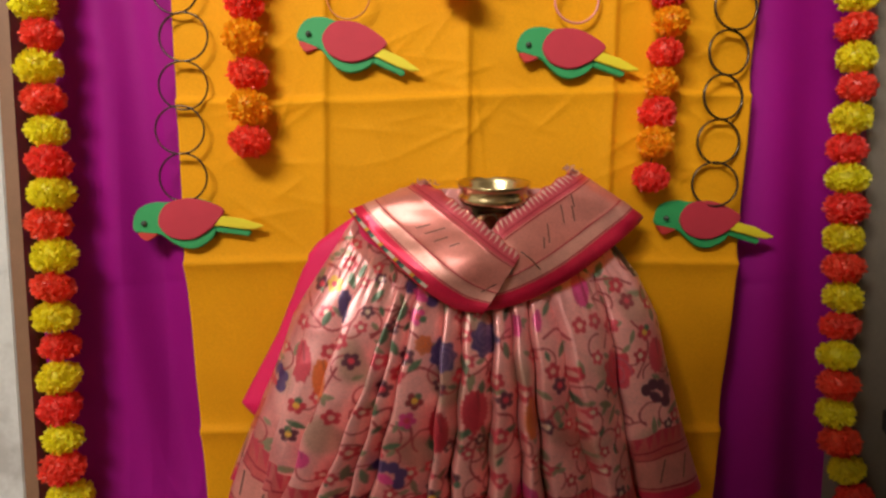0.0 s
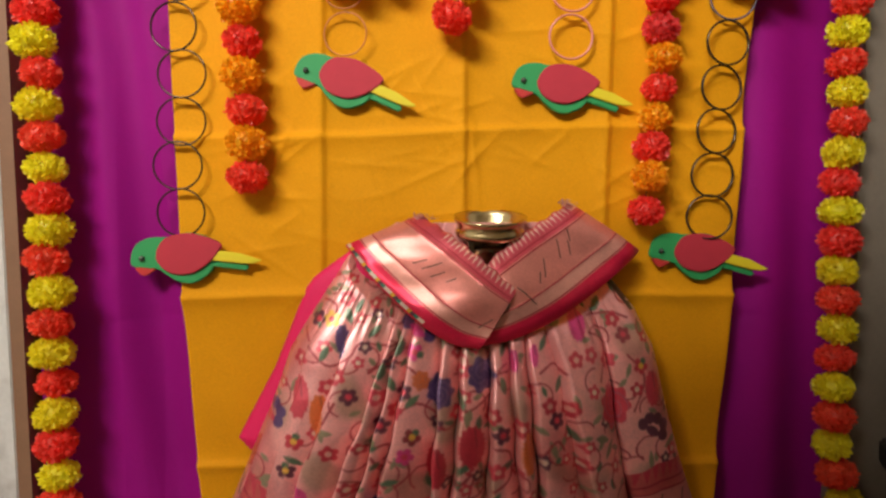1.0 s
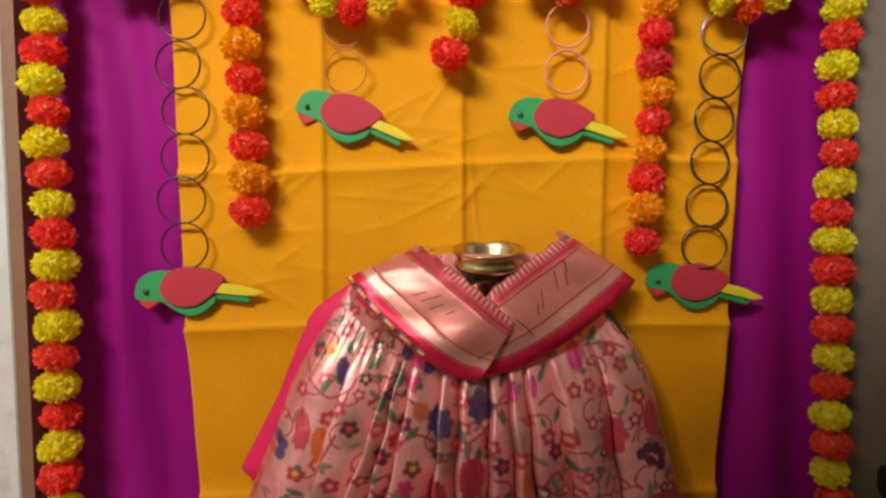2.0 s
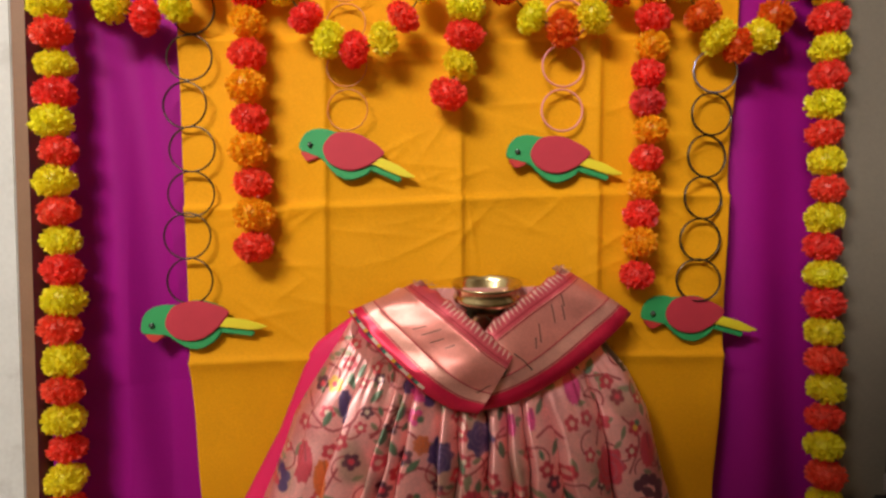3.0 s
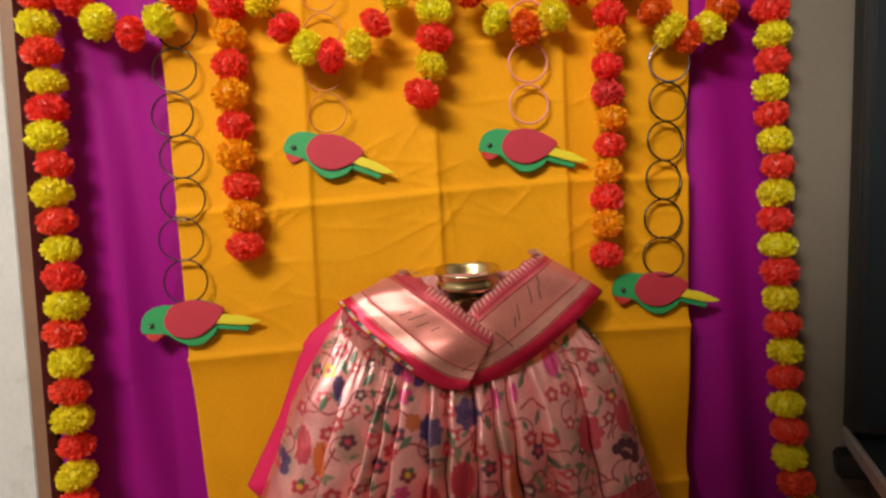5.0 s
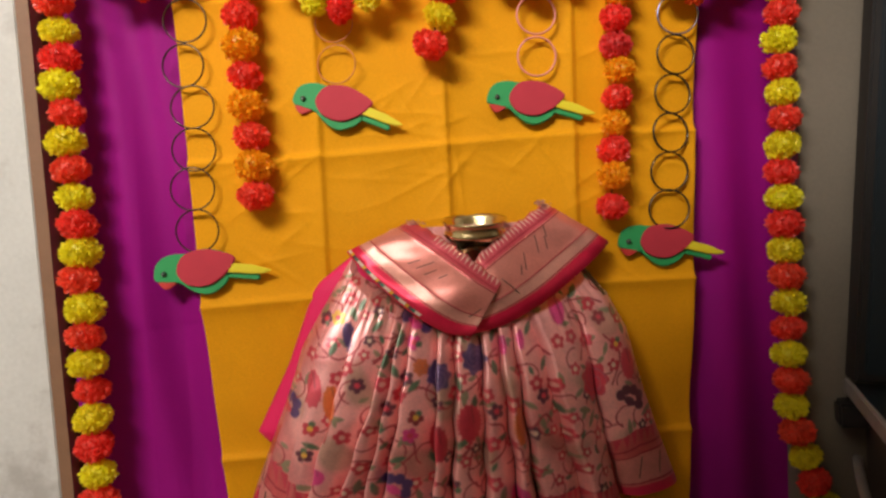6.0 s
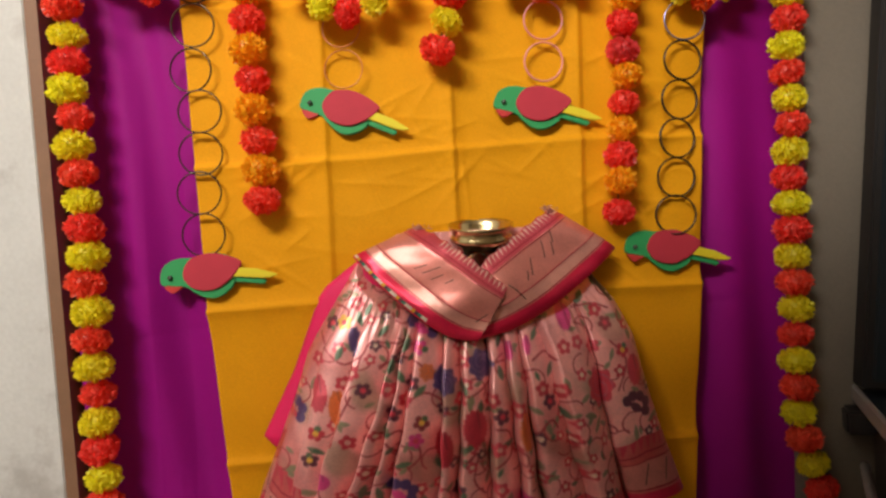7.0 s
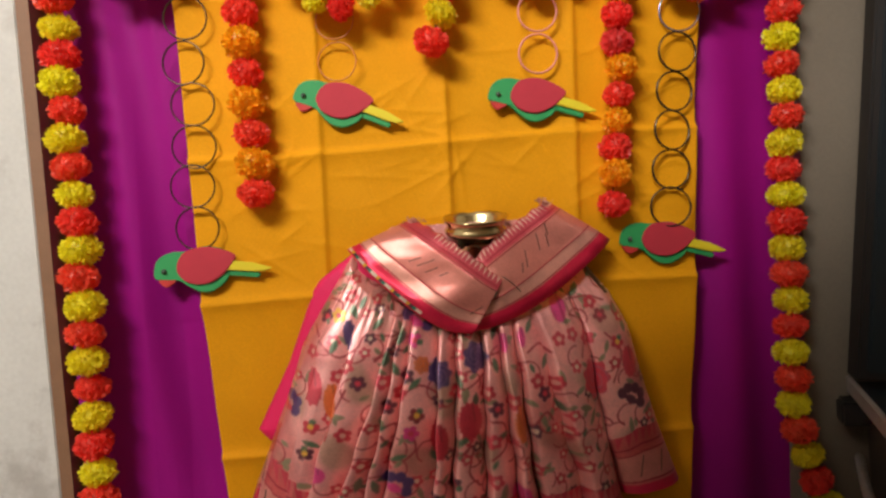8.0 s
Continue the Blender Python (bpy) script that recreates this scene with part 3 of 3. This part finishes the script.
def brocade(S, V):
    """The woven pattern by cloth coordinates: stems, leaves and blossoms on a pale rosy gold ground."""
    g = np.random.RandomState(21)
    base = np.array((0.90, 0.40, 0.385))
    C = base + 0.08 * smoothnoise(S, V, 40, 31)[..., None] * np.array((1.0, 0.9, 0.7)) + 0.05 * smoothnoise(S, V, 90, 33)[..., None] * np.array((1, 0.3, 0.2))
    patch = np.clip(2.0 * smoothnoise(S, V, 60, 37) - 0.35, 0, 0.65)[..., None]
    C = C * (1 - patch) + patch * np.array((0.36, 0.27, 0.17))
    blush = np.clip(2.4 * smoothnoise(S, V, 36, 39) - 0.45, 0, 0.5)[..., None]
    C = C * (1 - blush) + blush * np.array((0.60, 0.12, 0.12))
    known = [m[:2] for m in ROSES + TULIPS + CLUSTERS + STARS + EYED]

    def near(x, z, r=0.034):
        return (np.abs(S - x) < r) & (np.abs(V - z) < r)

    # soft sage leaves woven into the ground
    for n in range(120):
        x, z = g.uniform(-0.30, 0.34), g.uniform(0.03, 0.47)
        k = near(x, z)
        c = C[k]
        leaf_shape(c, S[k] - x, V[k] - z, g.uniform(0, 180), g.uniform(0.008, 0.014), g.uniform(0.003, 0.005), INK["sage"])
        C[k] = c
    # climbing stems, and the small blossoms between the named ones
    for line in VINES + MORE_VINES:
        for x, z in smooth_line(line, 14):
            lay(C, np.hypot(S - x, V - z) < 0.0016, INK["stem"])
    for z in np.arange(0.03, 0.46, 0.029):
        for x in np.arange(-0.30, 0.36, 0.032):
            x1, z1, spin = x + g.uniform(-0.013, 0.013), z + g.uniform(-0.011, 0.011), g.uniform(0, 6)
            pick, R = g.randint(7), g.uniform(0.007, 0.010)
            if min(math.hypot(x1 - p, z1 - q) for p, q in known) < 0.023:
                continue
            k = near(x1, z1)
            s, v, c = S[k] - x1, V[k] - z1, C[k]
            r, a = np.hypot(s, v), np.arctan2(v, s)
            lay(c, (np.abs(np.hypot(s - 0.013 * np.cos(spin), v - 0.013 * np.sin(spin)) - 0.015) < 0.0011) & (np.mod(a - spin, 6.283) < 3.3), INK["stem"])
            leaf_shape(c, s - 0.016, v, g.uniform(0, 180), 0.007, 0.003, INK[("leaf", "sage", "sage")[pick % 3]])
            if pick < 5:
                lay(c, r < R * (0.60 + 0.40 * np.abs(np.cos(2.5 * (a - spin)))), INK[("red", "rose", "red", "plum", "rose")[pick]])
                lay(c, r < R * 0.36, INK["cream"])
            C[k] = c
    for x, z, turn in LEAVES:
        k = near(x, z)
        c = C[k]
        leaf_shape(c, S[k] - x, V[k] - z, turn, 0.0115, 0.0042, INK["leaf"])
        C[k] = c
    for x, z in STARS:
        k, spin = near(x, z), g.uniform(0, 6)
        s, v, c = S[k] - x, V[k] - z, C[k]
        r, a = np.hypot(s, v), np.arctan2(v, s)
        lay(c, r < 0.0108 * (0.66 + 0.34 * np.abs(np.cos(2.5 * (a - spin)))), INK["red" if spin < 4 else "rose"])
        lay(c, r < 0.0036, (0.80, 0.42, 0.36))
        C[k] = c
    for x, z, ink in EYED:
        k, spin = near(x, z), g.uniform(0, 6)
        s, v, c = S[k] - x, V[k] - z, C[k]
        for q in range(5):
            e, o = s - 0.0068 * np.cos(spin + 1.257 * q), v - 0.0068 * np.sin(spin + 1.257 * q)
            lay(c, np.hypot(e, o) < 0.0042, INK["leaf" if q == 2 and spin > 2.4 else ink])
        lay(c, np.hypot(s, v) < 0.0038, INK["gold" if spin > 3.4 else "rose"])
        C[k] = c
    for x, z, ink in CLUSTERS:
        k = near(x, z)
        s, v, c = S[k] - x, V[k] - z, C[k]
        for e, o in ((-0.016, 0.006), (-0.006, 0.012), (0.006, 0.010), (0.015, 0.001), (0.012, -0.011)):
            lay(c, np.hypot(s - e, v - o) < 0.0075, INK["plum" if ink == "plum" else "indigo"])
        leaf_shape(c, s + 0.003, v + 0.004, -35, 0.012, 0.006, INK[ink])
        C[k] = c
    for x, z, w, h, ink in TULIPS:
        k = near(x, z)
        s, v, c = S[k] - x, V[k] - z, C[k]
        m = (s / w) ** 2 + (v / h) ** 2 < 1 - 0.25 * np.abs(np.sin(9 * np.arctan2(v, s)))
        lay(c, m, INK[ink])
        lay(c, m & (np.abs(s - 0.3 * w + 0.1 * v) < 0.0011) & (v > 0), np.array(INK[ink]) * 0.6)
        C[k] = c
    for x, z, R, ink in ROSES:
        k = near(x, z)
        s, v, c = S[k] - x, V[k] - z, C[k]
        r, a = np.hypot(s, v * 0.85), np.arctan2(v, s)
        m = r < R * (0.90 + 0.10 * np.cos(7 * a))
        lay(c, m, INK[ink])
        lay(c, m & (np.abs(np.mod(r / R * 3 + a / 2.1, 1) - 0.5) < 0.06), np.array(INK[ink]) * 0.4 + np.array((0.20, 0.13, 0.20)))
        C[k] = c
    # threads of the ground run over the motifs, and neighbouring colours blend
    C = C * 0.94 + 0.06 * base
    for axis in (0, 1):
        C = 0.5 * C + 0.25 * (np.roll(C, 1, axis) + np.roll(C, -1, axis))
    return C


def border(C, T, S):
    """The pink woven border: teeth along its upper line, rules and dashes; T runs 0 to 1 across it."""
    inside = T > 0
    pink = np.array((0.66, 0.15, 0.155)) + 0.06 * smoothnoise(S, T * 0.05, 80, 41)[..., None]
    C[inside] = pink[inside]
    lay(C, inside & (T < 0.20) & (np.abs(np.mod(S / 0.0115, 1) - 0.5) < 0.40 * (1 - T / 0.22)), np.array((0.62, 0.05, 0.09)))
    lay(C, inside & ((np.abs(T - 0.24) < 0.014) | (np.abs(T - 0.36) < 0.012) | (np.abs(T - 0.80) < 0.014)), np.array((0.42, 0.02, 0.05)))
    lay(C, (T > 0.37) & (T < 0.79), np.array((0.68, 0.25, 0.22)))
    lay(C, (T > 0.42) & (T < 0.72) & (np.abs(np.mod((S + 0.02 * T) / 0.034, 1) - 0.5) < 0.03), np.array((0.12, 0.05, 0.04)))
    lay(C, T > 0.85, np.array((0.68, 0.018, 0.08)))
    return C


# the lapping edges of the pleats, as shares of the half-width, at the waist and near the hem, and how far each stands out
PLEAT_HIGH = np.array([-1.3, -0.90, -0.705, -0.46, -0.41, -0.345, -0.180, -0.070, 0.088, 0.180, 0.278, 0.405, 0.726, 1.3])
PLEAT_LOW = np.array([-1.3, -0.84, -0.735, -0.60, -0.49, -0.42, -0.193, -0.111, 0.039, 0.193, 0.279, 0.490, 0.708, 1.3])
PLEAT_OUT = np.array([0.2, 0.45, 0.8, 1.0, 0.7, 0.8, 1.0, 0.9, 0.8, 1.0, 0.5, 1.1, 0.3, 0.2])


def skirt():
    U, W = np.meshgrid(np.linspace(-1, 1, 900), np.linspace(0, 1, 440))
    hem = np.interp(U, [-1, -0.845, -0.835, -0.74, -0.73, -0.60, -0.59, 0.0, 0.485, 0.50, 1.0], [0.108, 0.118, 0.084, 0.076, 0.066, 0.060, 0.046, 0.034, 0.038, 0.098, 0.098])
    top = np.interp(U, [-1, -0.845, -0.835, -0.60, -0.59, -0.40, 0.485, 0.50, 0.63, 1.0], [0.216, 0.229, 0.182, 0.152, 0.142, 0.116, 0.122, 0.178, 0.192, 0.192])
    Z = 0.505 + W * (hem - 0.505)
    H = np.where(U < 0, fan(Z, "l"), fan(Z, "r"))
    deep = np.interp(Z, [0.0, 0.1, 0.2, 0.24, 0.28, 0.32, 0.36, 0.40, 0.44, 0.505], [0.114, 0.116, 0.118, 0.115, 0.108, 0.096, 0.080, 0.063, 0.046, 0.03])
    # the gathered waist draws in where the shawl crosses over it
    neck = np.interp(0.04 + H * U, [-0.30, -0.131, -0.065, -0.025, 0.013, 0.046, 0.092, 0.14, 0.183, 0.234, 0.29], [0.50, 0.478, 0.408, 0.375, 0.357, 0.352, 0.361, 0.380, 0.404, 0.44, 0.50])
    deep = deep - np.minimum(0.032, deep * 0.7) * np.clip((Z - neck) / 0.025, 0, 1)
    A = U * np.pi / 2 * 0.985
    share = np.sin(A)
    # knife pleats that lap one over the next, closed at the waist and opening towards the hem
    low = np.clip((0.355 - Z[:, 450]) / 0.24, -0.1, 1.2)
    ph = np.stack([np.interp(share[i], PLEAT_HIGH + (PLEAT_LOW - PLEAT_HIGH) * low[i] + 0.006 * np.sin(18 * low[i] + np.arange(14) * 2.1), np.arange(14)) for i in range(440)])
    f = np.mod(ph, 1)
    saw = np.where(f < 0.12, np.sin(f / 0.12 * np.pi / 2), 1 - ((f - 0.12) / 0.88) ** 1.9)
    amp = (0.009 + 0.036 * np.clip((0.40 - Z) / 0.3, 0, 1) ** 0.7) * PLEAT_OUT[np.floor(ph).astype(int)]
    ripple = amp * (saw - 0.5) + 0.0016 * smoothnoise(U * 0.4, W * 0.5, 60, 12) + 0.004 * smoothnoise(U * 0.3, W * 0.5, 30, 14)
    # small gathers just under the shawl
    ripple = ripple + 0.0010 * np.sin(95 * share + 3 * np.sin(9 * share)) * np.exp(-(((Z - neck) / 0.04) ** 2))
    X = 0.040 + (H + ripple * 0.5) * share
    Y = -0.012 - (deep + ripple * np.clip((neck + 0.02 - Z) / 0.03, 0.1, 1)) * np.cos(A) ** 0.55
    S = 0.040 + H * share
    C = brocade(S, Z)
    C = border(C, (top - Z) / np.maximum(top - hem, 1e-3), S)
    # the dark selvage with its row of small stitches on the shoulder
    trim = (U > 0.80) & (Z > 0.385)
    C[trim] = (0.05, 0.03, 0.03)
    lay(C, (U > 0.87) & (U < 0.93) & (Z > 0.30) & (Z < 0.40) & (np.mod(Z / 0.012, 1) < 0.6), INK["cream"])
    ob = new("skirt", grid_mesh("skirt", X, Y, Z, M_BROCADE, C))
    return thicken(ob, 0.0015, 1)


def band(name, inner, outer, bulge, flip):
    """A wide folded shawl end between its inner edge and its outer edge, each a curve from the shoulder to the tip."""
    def even(pts):
        q = smooth_line(pts, 24)
        d = np.concatenate([[0], np.cumsum(np.linalg.norm(np.diff(q, axis=0), axis=1))])
        return np.stack([np.interp(np.linspace(0, d[-1], 280), d, q[:, k]) for k in range(3)], -1), d[-1]

    (I, L), (O, _) = even(inner), even(outer)
    T = np.linspace(0, 1, 200)[:, None] + np.zeros((1, 280))
    P = np.zeros((200, 1)) + np.linspace(0, 1, 280)[None]
    Q = I[None] + T[..., None] * (O - I)[None]
    S = P * L
    swell = np.sin(np.pi * np.clip(T * 0.92 + 0.04, 0, 1)) ** 0.7
    Q[..., 1] -= bulge * swell * (0.35 + 0.65 * P) + 0.0045 * np.sin(3 * np.pi * P + 2.5 * T) * swell
    Q[..., 1] -= 0.0026 * smoothnoise(P * 0.25, T * 0.13, 55, 17) + 0.0007 * smoothnoise(P * 0.25, T * 0.13, 160, 19)
    # pressed folds along the rules, a lip at the inner edge, the red strip turned under
    Q[..., 1] -= 0.0012 * crease(T - 0.21, 0.02) + 0.0012 * crease(T - 0.64, 0.02)
    Q[..., 1] += 0.004 * np.exp(-T / 0.03) + 0.007 * np.clip((T - 0.86) / 0.14, 0, 1) ** 2
    Q[..., 2] += 0.0016 * np.sin(S / 0.0042) * np.exp(-T / 0.05)
    # the shoulder end rolls over backwards
    roll = np.clip(1 - P / 0.10, 0, 1) ** 2
    Q[..., 1] += 0.006 * roll
    ground = np.array((0.66, 0.24, 0.20)) + 0.10 * smoothnoise(S, T * 0.13, 50, 51)[..., None] * np.array((1, 0.8, 0.6))
    K = ground.copy()
    line, red = np.array((0.42, 0.025, 0.05)), np.array((0.70, 0.012, 0.07))
    lay(K, T < 0.20, np.array((0.62, 0.085, 0.12)))
    tooth = np.abs(np.mod(S / 0.0075, 1) - 0.5)
    lay(K, (T > 0.015) & (T < 0.14) & (tooth < 0.36 * np.clip(1 - T / 0.12, 0, 1)) & (P > (0.30 if not flip else 0.04)), np.array((0.82, 0.50, 0.44)))
    lay(K, (P < 0.05) & (T < 0.10), np.array((0.86, 0.55, 0.50)))
    lay(K, (T > 0.64) & (T < 0.79), np.array((0.72, 0.34, 0.28)))
    for t in (0.15, 0.215, 0.64, 0.795):
        lay(K, np.abs(T - t) < 0.0075, line)
    # loose dark threads woven across the panel
    for p0, q, k in ((0.36, 0.36, 0.10), (0.52, 0.44, 0.09), (0.58, 0.50, 0.05), (0.24, 0.30, 0.07), (0.30, 0.42, 0.08)) if flip else ((0.44, 0.42, 0.10), (0.36, 0.47, 0.07), (0.51, 0.45, 0.07), (0.60, 0.40, 0.05), (0.94, 0.60, 0.08)):
        lay(K, (np.abs(P - p0 + (-0.35 if flip else 0.30) * (T - q)) < 0.0045) & (np.abs(T - q) < k), np.array((0.07, 0.045, 0.03)))
    lay(K, T > 0.81, red)
    if not flip:
        # the beaded trim along the outer edge
        bead = (T > 0.93) & (T < 0.975) & (P < 0.66)
        tint = np.floor(S / 0.0045)
        for k, c in enumerate(((0.82, 0.70, 0.6), (0.10, 0.05, 0.08), (0.82, 0.70, 0.6), (0.80, 0.45, 0.04), (0.03, 0.25, 0.17))):
            lay(K, bead & (np.mod(tint * 3, 5) == k), np.array(c))
    ob = new(name, grid_mesh(name, Q[..., 0], Q[..., 1], Q[..., 2], M_SHAWL, K))
    return thicken(ob, 0.003, 1 if flip else -1)


figure = tagged(new("dressed_figure"), "headless figure in pink floral brocade skirt and crossed shawl", "dressed figure")
for ob, label in ((skirt(), "pleated rose-gold brocade skirt with woven flowers"),
                  (band("shawl_end", [(-0.029, -0.030, 0.517), (0.009, -0.058, 0.491), (0.041, -0.082, 0.466), (0.065, -0.095, 0.445), (0.093, -0.104, 0.420)], [(-0.131, -0.045, 0.475), (-0.102, -0.070, 0.441), (-0.065, -0.095, 0.406), (-0.025, -0.112, 0.373), (0.011, -0.118, 0.352), (0.044, -0.121, 0.346)], 0.012, False), "pink and gold zari shawl end lying on top"),
                  (band("shawl_end", [(0.178, -0.030, 0.533), (0.134, -0.052, 0.506), (0.097, -0.070, 0.483), (0.063, -0.082, 0.457), (0.044, -0.085, 0.434)], [(0.275, -0.040, 0.465), (0.238, -0.062, 0.437), (0.183, -0.088, 0.401), (0.140, -0.102, 0.377), (0.092, -0.112, 0.357), (0.048, -0.114, 0.348)], 0.009, True), "pink and gold zari shawl end tucked below")):
    ob.parent = figure
    tagged(ob, label)

# pale thread tufts at the shoulder corners, and loose dark threads at the crossing
g = np.random.RandomState(8)
for cx, cz in ((-0.026, 0.511), (0.174, 0.528)):
    bm = bmesh.new()
    for k in range(26):
        a = Vector((cx + g.normal() * 0.005, -0.034 + g.normal() * 0.003, cz + g.normal() * 0.003))
        b = a + Vector((g.normal() * 0.004, -0.004, g.uniform(0.001, 0.005)))
        m = (a + b) / 2 + Vector((g.normal() * 0.002, 0, g.normal() * 0.002))
        w = Vector((0.0008, 0, 0.0006))
        rows = [(bm.verts.new(p - w), bm.verts.new(p + w), bm.verts.new(p + Vector((0, -0.001, 0)))) for p in (a, m, b)]
        for p, q in zip(rows, rows[1:]):
            for i in range(3):
                bm.faces.new((p[i], p[(i + 1) % 3], q[(i + 1) % 3], q[i]))
    part("thread_tuft", bm, M_TUFT, figure, "pale pink frayed threads")
for a, b in (((0.092, -0.120, 0.424), (0.116, -0.118, 0.402)), ((0.083, -0.122, 0.404), (0.078, -0.126, 0.396)), ((0.058, -0.100, 0.470), (0.066, -0.098, 0.462))):
    mid = [(a[i] + b[i]) / 2 + (0.002 if i == 2 else 0) for i in range(3)]
    part("loose_thread", tube_bm([a, mid, b], 0.0008, 5), M_THREAD, figure, "dark loose thread")

# hot pink lining that shows beyond the skirt's edge
U, Z = np.meshgrid(np.linspace(0, 1, 40), np.linspace(0.188, 0.478, 80))
edge = np.interp(Z, [0.188, 0.206, 0.306, 0.415, 0.431, 0.454, 0.478], [-0.270, -0.286, -0.233, -0.189, -0.177, -0.146, -0.110])
X = edge + U * 0.12
Y = -0.012 - 0.022 * np.sqrt(np.clip(1 - (1 - U) ** 2, 0, 1)) - 0.002 * smoothnoise(X, Z, 30, 6)
ob = thicken(new("lining", grid_mesh("lining", X, Y, Z, M_LINING)), 0.002, 1)
ob.parent = figure
tagged(ob, "hot pink cloth layer showing behind the skirt")

# dark blouse inside the crossed shawl
bm = bmesh.new()
bmesh.ops.create_uvsphere(bm, u_segments=32, v_segments=20, radius=1)
for v in bm.verts:
    v.co = Vector((0.063 + v.co.x * 0.10, -0.034 + v.co.y * 0.028, 0.400 + v.co.z * 0.075))
part("blouse", bm, M_DARK, figure)


def lathe(profile, n=56):
    bm = bmesh.new()
    rows = [[bm.verts.new((r * math.cos(a), r * math.sin(a), z)) for a in np.arange(n) * 2 * math.pi / n] for r, z in profile]
    for p, q in zip(rows, rows[1:]):
        for k in range(n):
            bm.faces.new((p[k], p[(k + 1) % n], q[(k + 1) % n], q[k]))
    bm.faces.new(rows[0][::-1])
    bm.faces.new(rows[-1])
    bmesh.ops.recalc_face_normals(bm, faces=bm.faces[:])
    return bm


POT = [(0.018, -0.075), (0.024, -0.060), (0.024, -0.045), (0.024, -0.036), (0.029, -0.028), (0.039, -0.022), (0.0415, -0.018), (0.0405, -0.014), (0.038, -0.011), (0.040, -0.005), (0.0430, -0.001), (0.0428, 0.001), (0.0405, 0.0), (0.037, -0.006), (0.034, -0.014), (0.022, -0.032), (0.021, -0.05), (0.016, -0.07)]
pot = tagged(new("brass_pot", mesh_of("brass_pot", lathe(POT), M_BRASS)), "small polished brass pot standing as the figure's neck", "pot")
pot.matrix_basis = pose(0.065, -0.047, 0.512, 13, 0, 0) @ Matrix.Diagonal((1.16, 1.1, 1.1, 1))


# ---- beside the niche ----
screen = tagged(new("dark_panel"), "black glossy panel standing against the taupe wall", "panel")
for name, mat, dims in (("frame", M_FRAME, (0.0, 0.5, -0.02, 0.02, 0.0, 1.2)), ("glass", M_SCREEN, (0.012, 0.488, -0.0225, -0.018, 0.012, 1.188))):
    part(name, box_bm(*dims, bevel=0.003), mat, screen, smooth=False)
screen.matrix_basis = pose(0.618, -0.075, 0.236, 0, 5.2, -14)
bench = tagged(new("low_bench"), "low dark bench with pale metal edges beside the black panel", "bench")
part("body", box_bm(0.012, 0.42, -0.6, 0, 0.0, 0.196, 0.004), M_BENCH, bench, smooth=False)
part("top", box_bm(-0.006, 0.42, -0.6, 0, 0.197, 0.219, 0.004), M_SCREEN, bench, "glossy black top", smooth=False)
part("edge_strip", box_bm(-0.014, -0.0065, -0.58, -0.002, 0.203, 0.228, 0.002), M_EDGE, bench, "pale brushed metal edge strip", smooth=False)
part("end_cap", box_bm(-0.030, 0.011, -0.05, 0.010, 0.160, 0.196, 0.004), M_FRAME, bench, "black plastic end cap", smooth=False)
part("lower_rail", tube_bm([(-0.004 - 0.02 * math.sin(k / 19 * math.pi), -0.02 - 0.5 * k / 19, 0.105 - 0.012 * math.sin(k / 19 * math.pi / 2)) for k in range(20)], 0.007, 10), M_EDGE, bench, "pale rounded metal rail")
bench.matrix_basis = pose(0.652, -0.035, 0, 0, 0, -25)
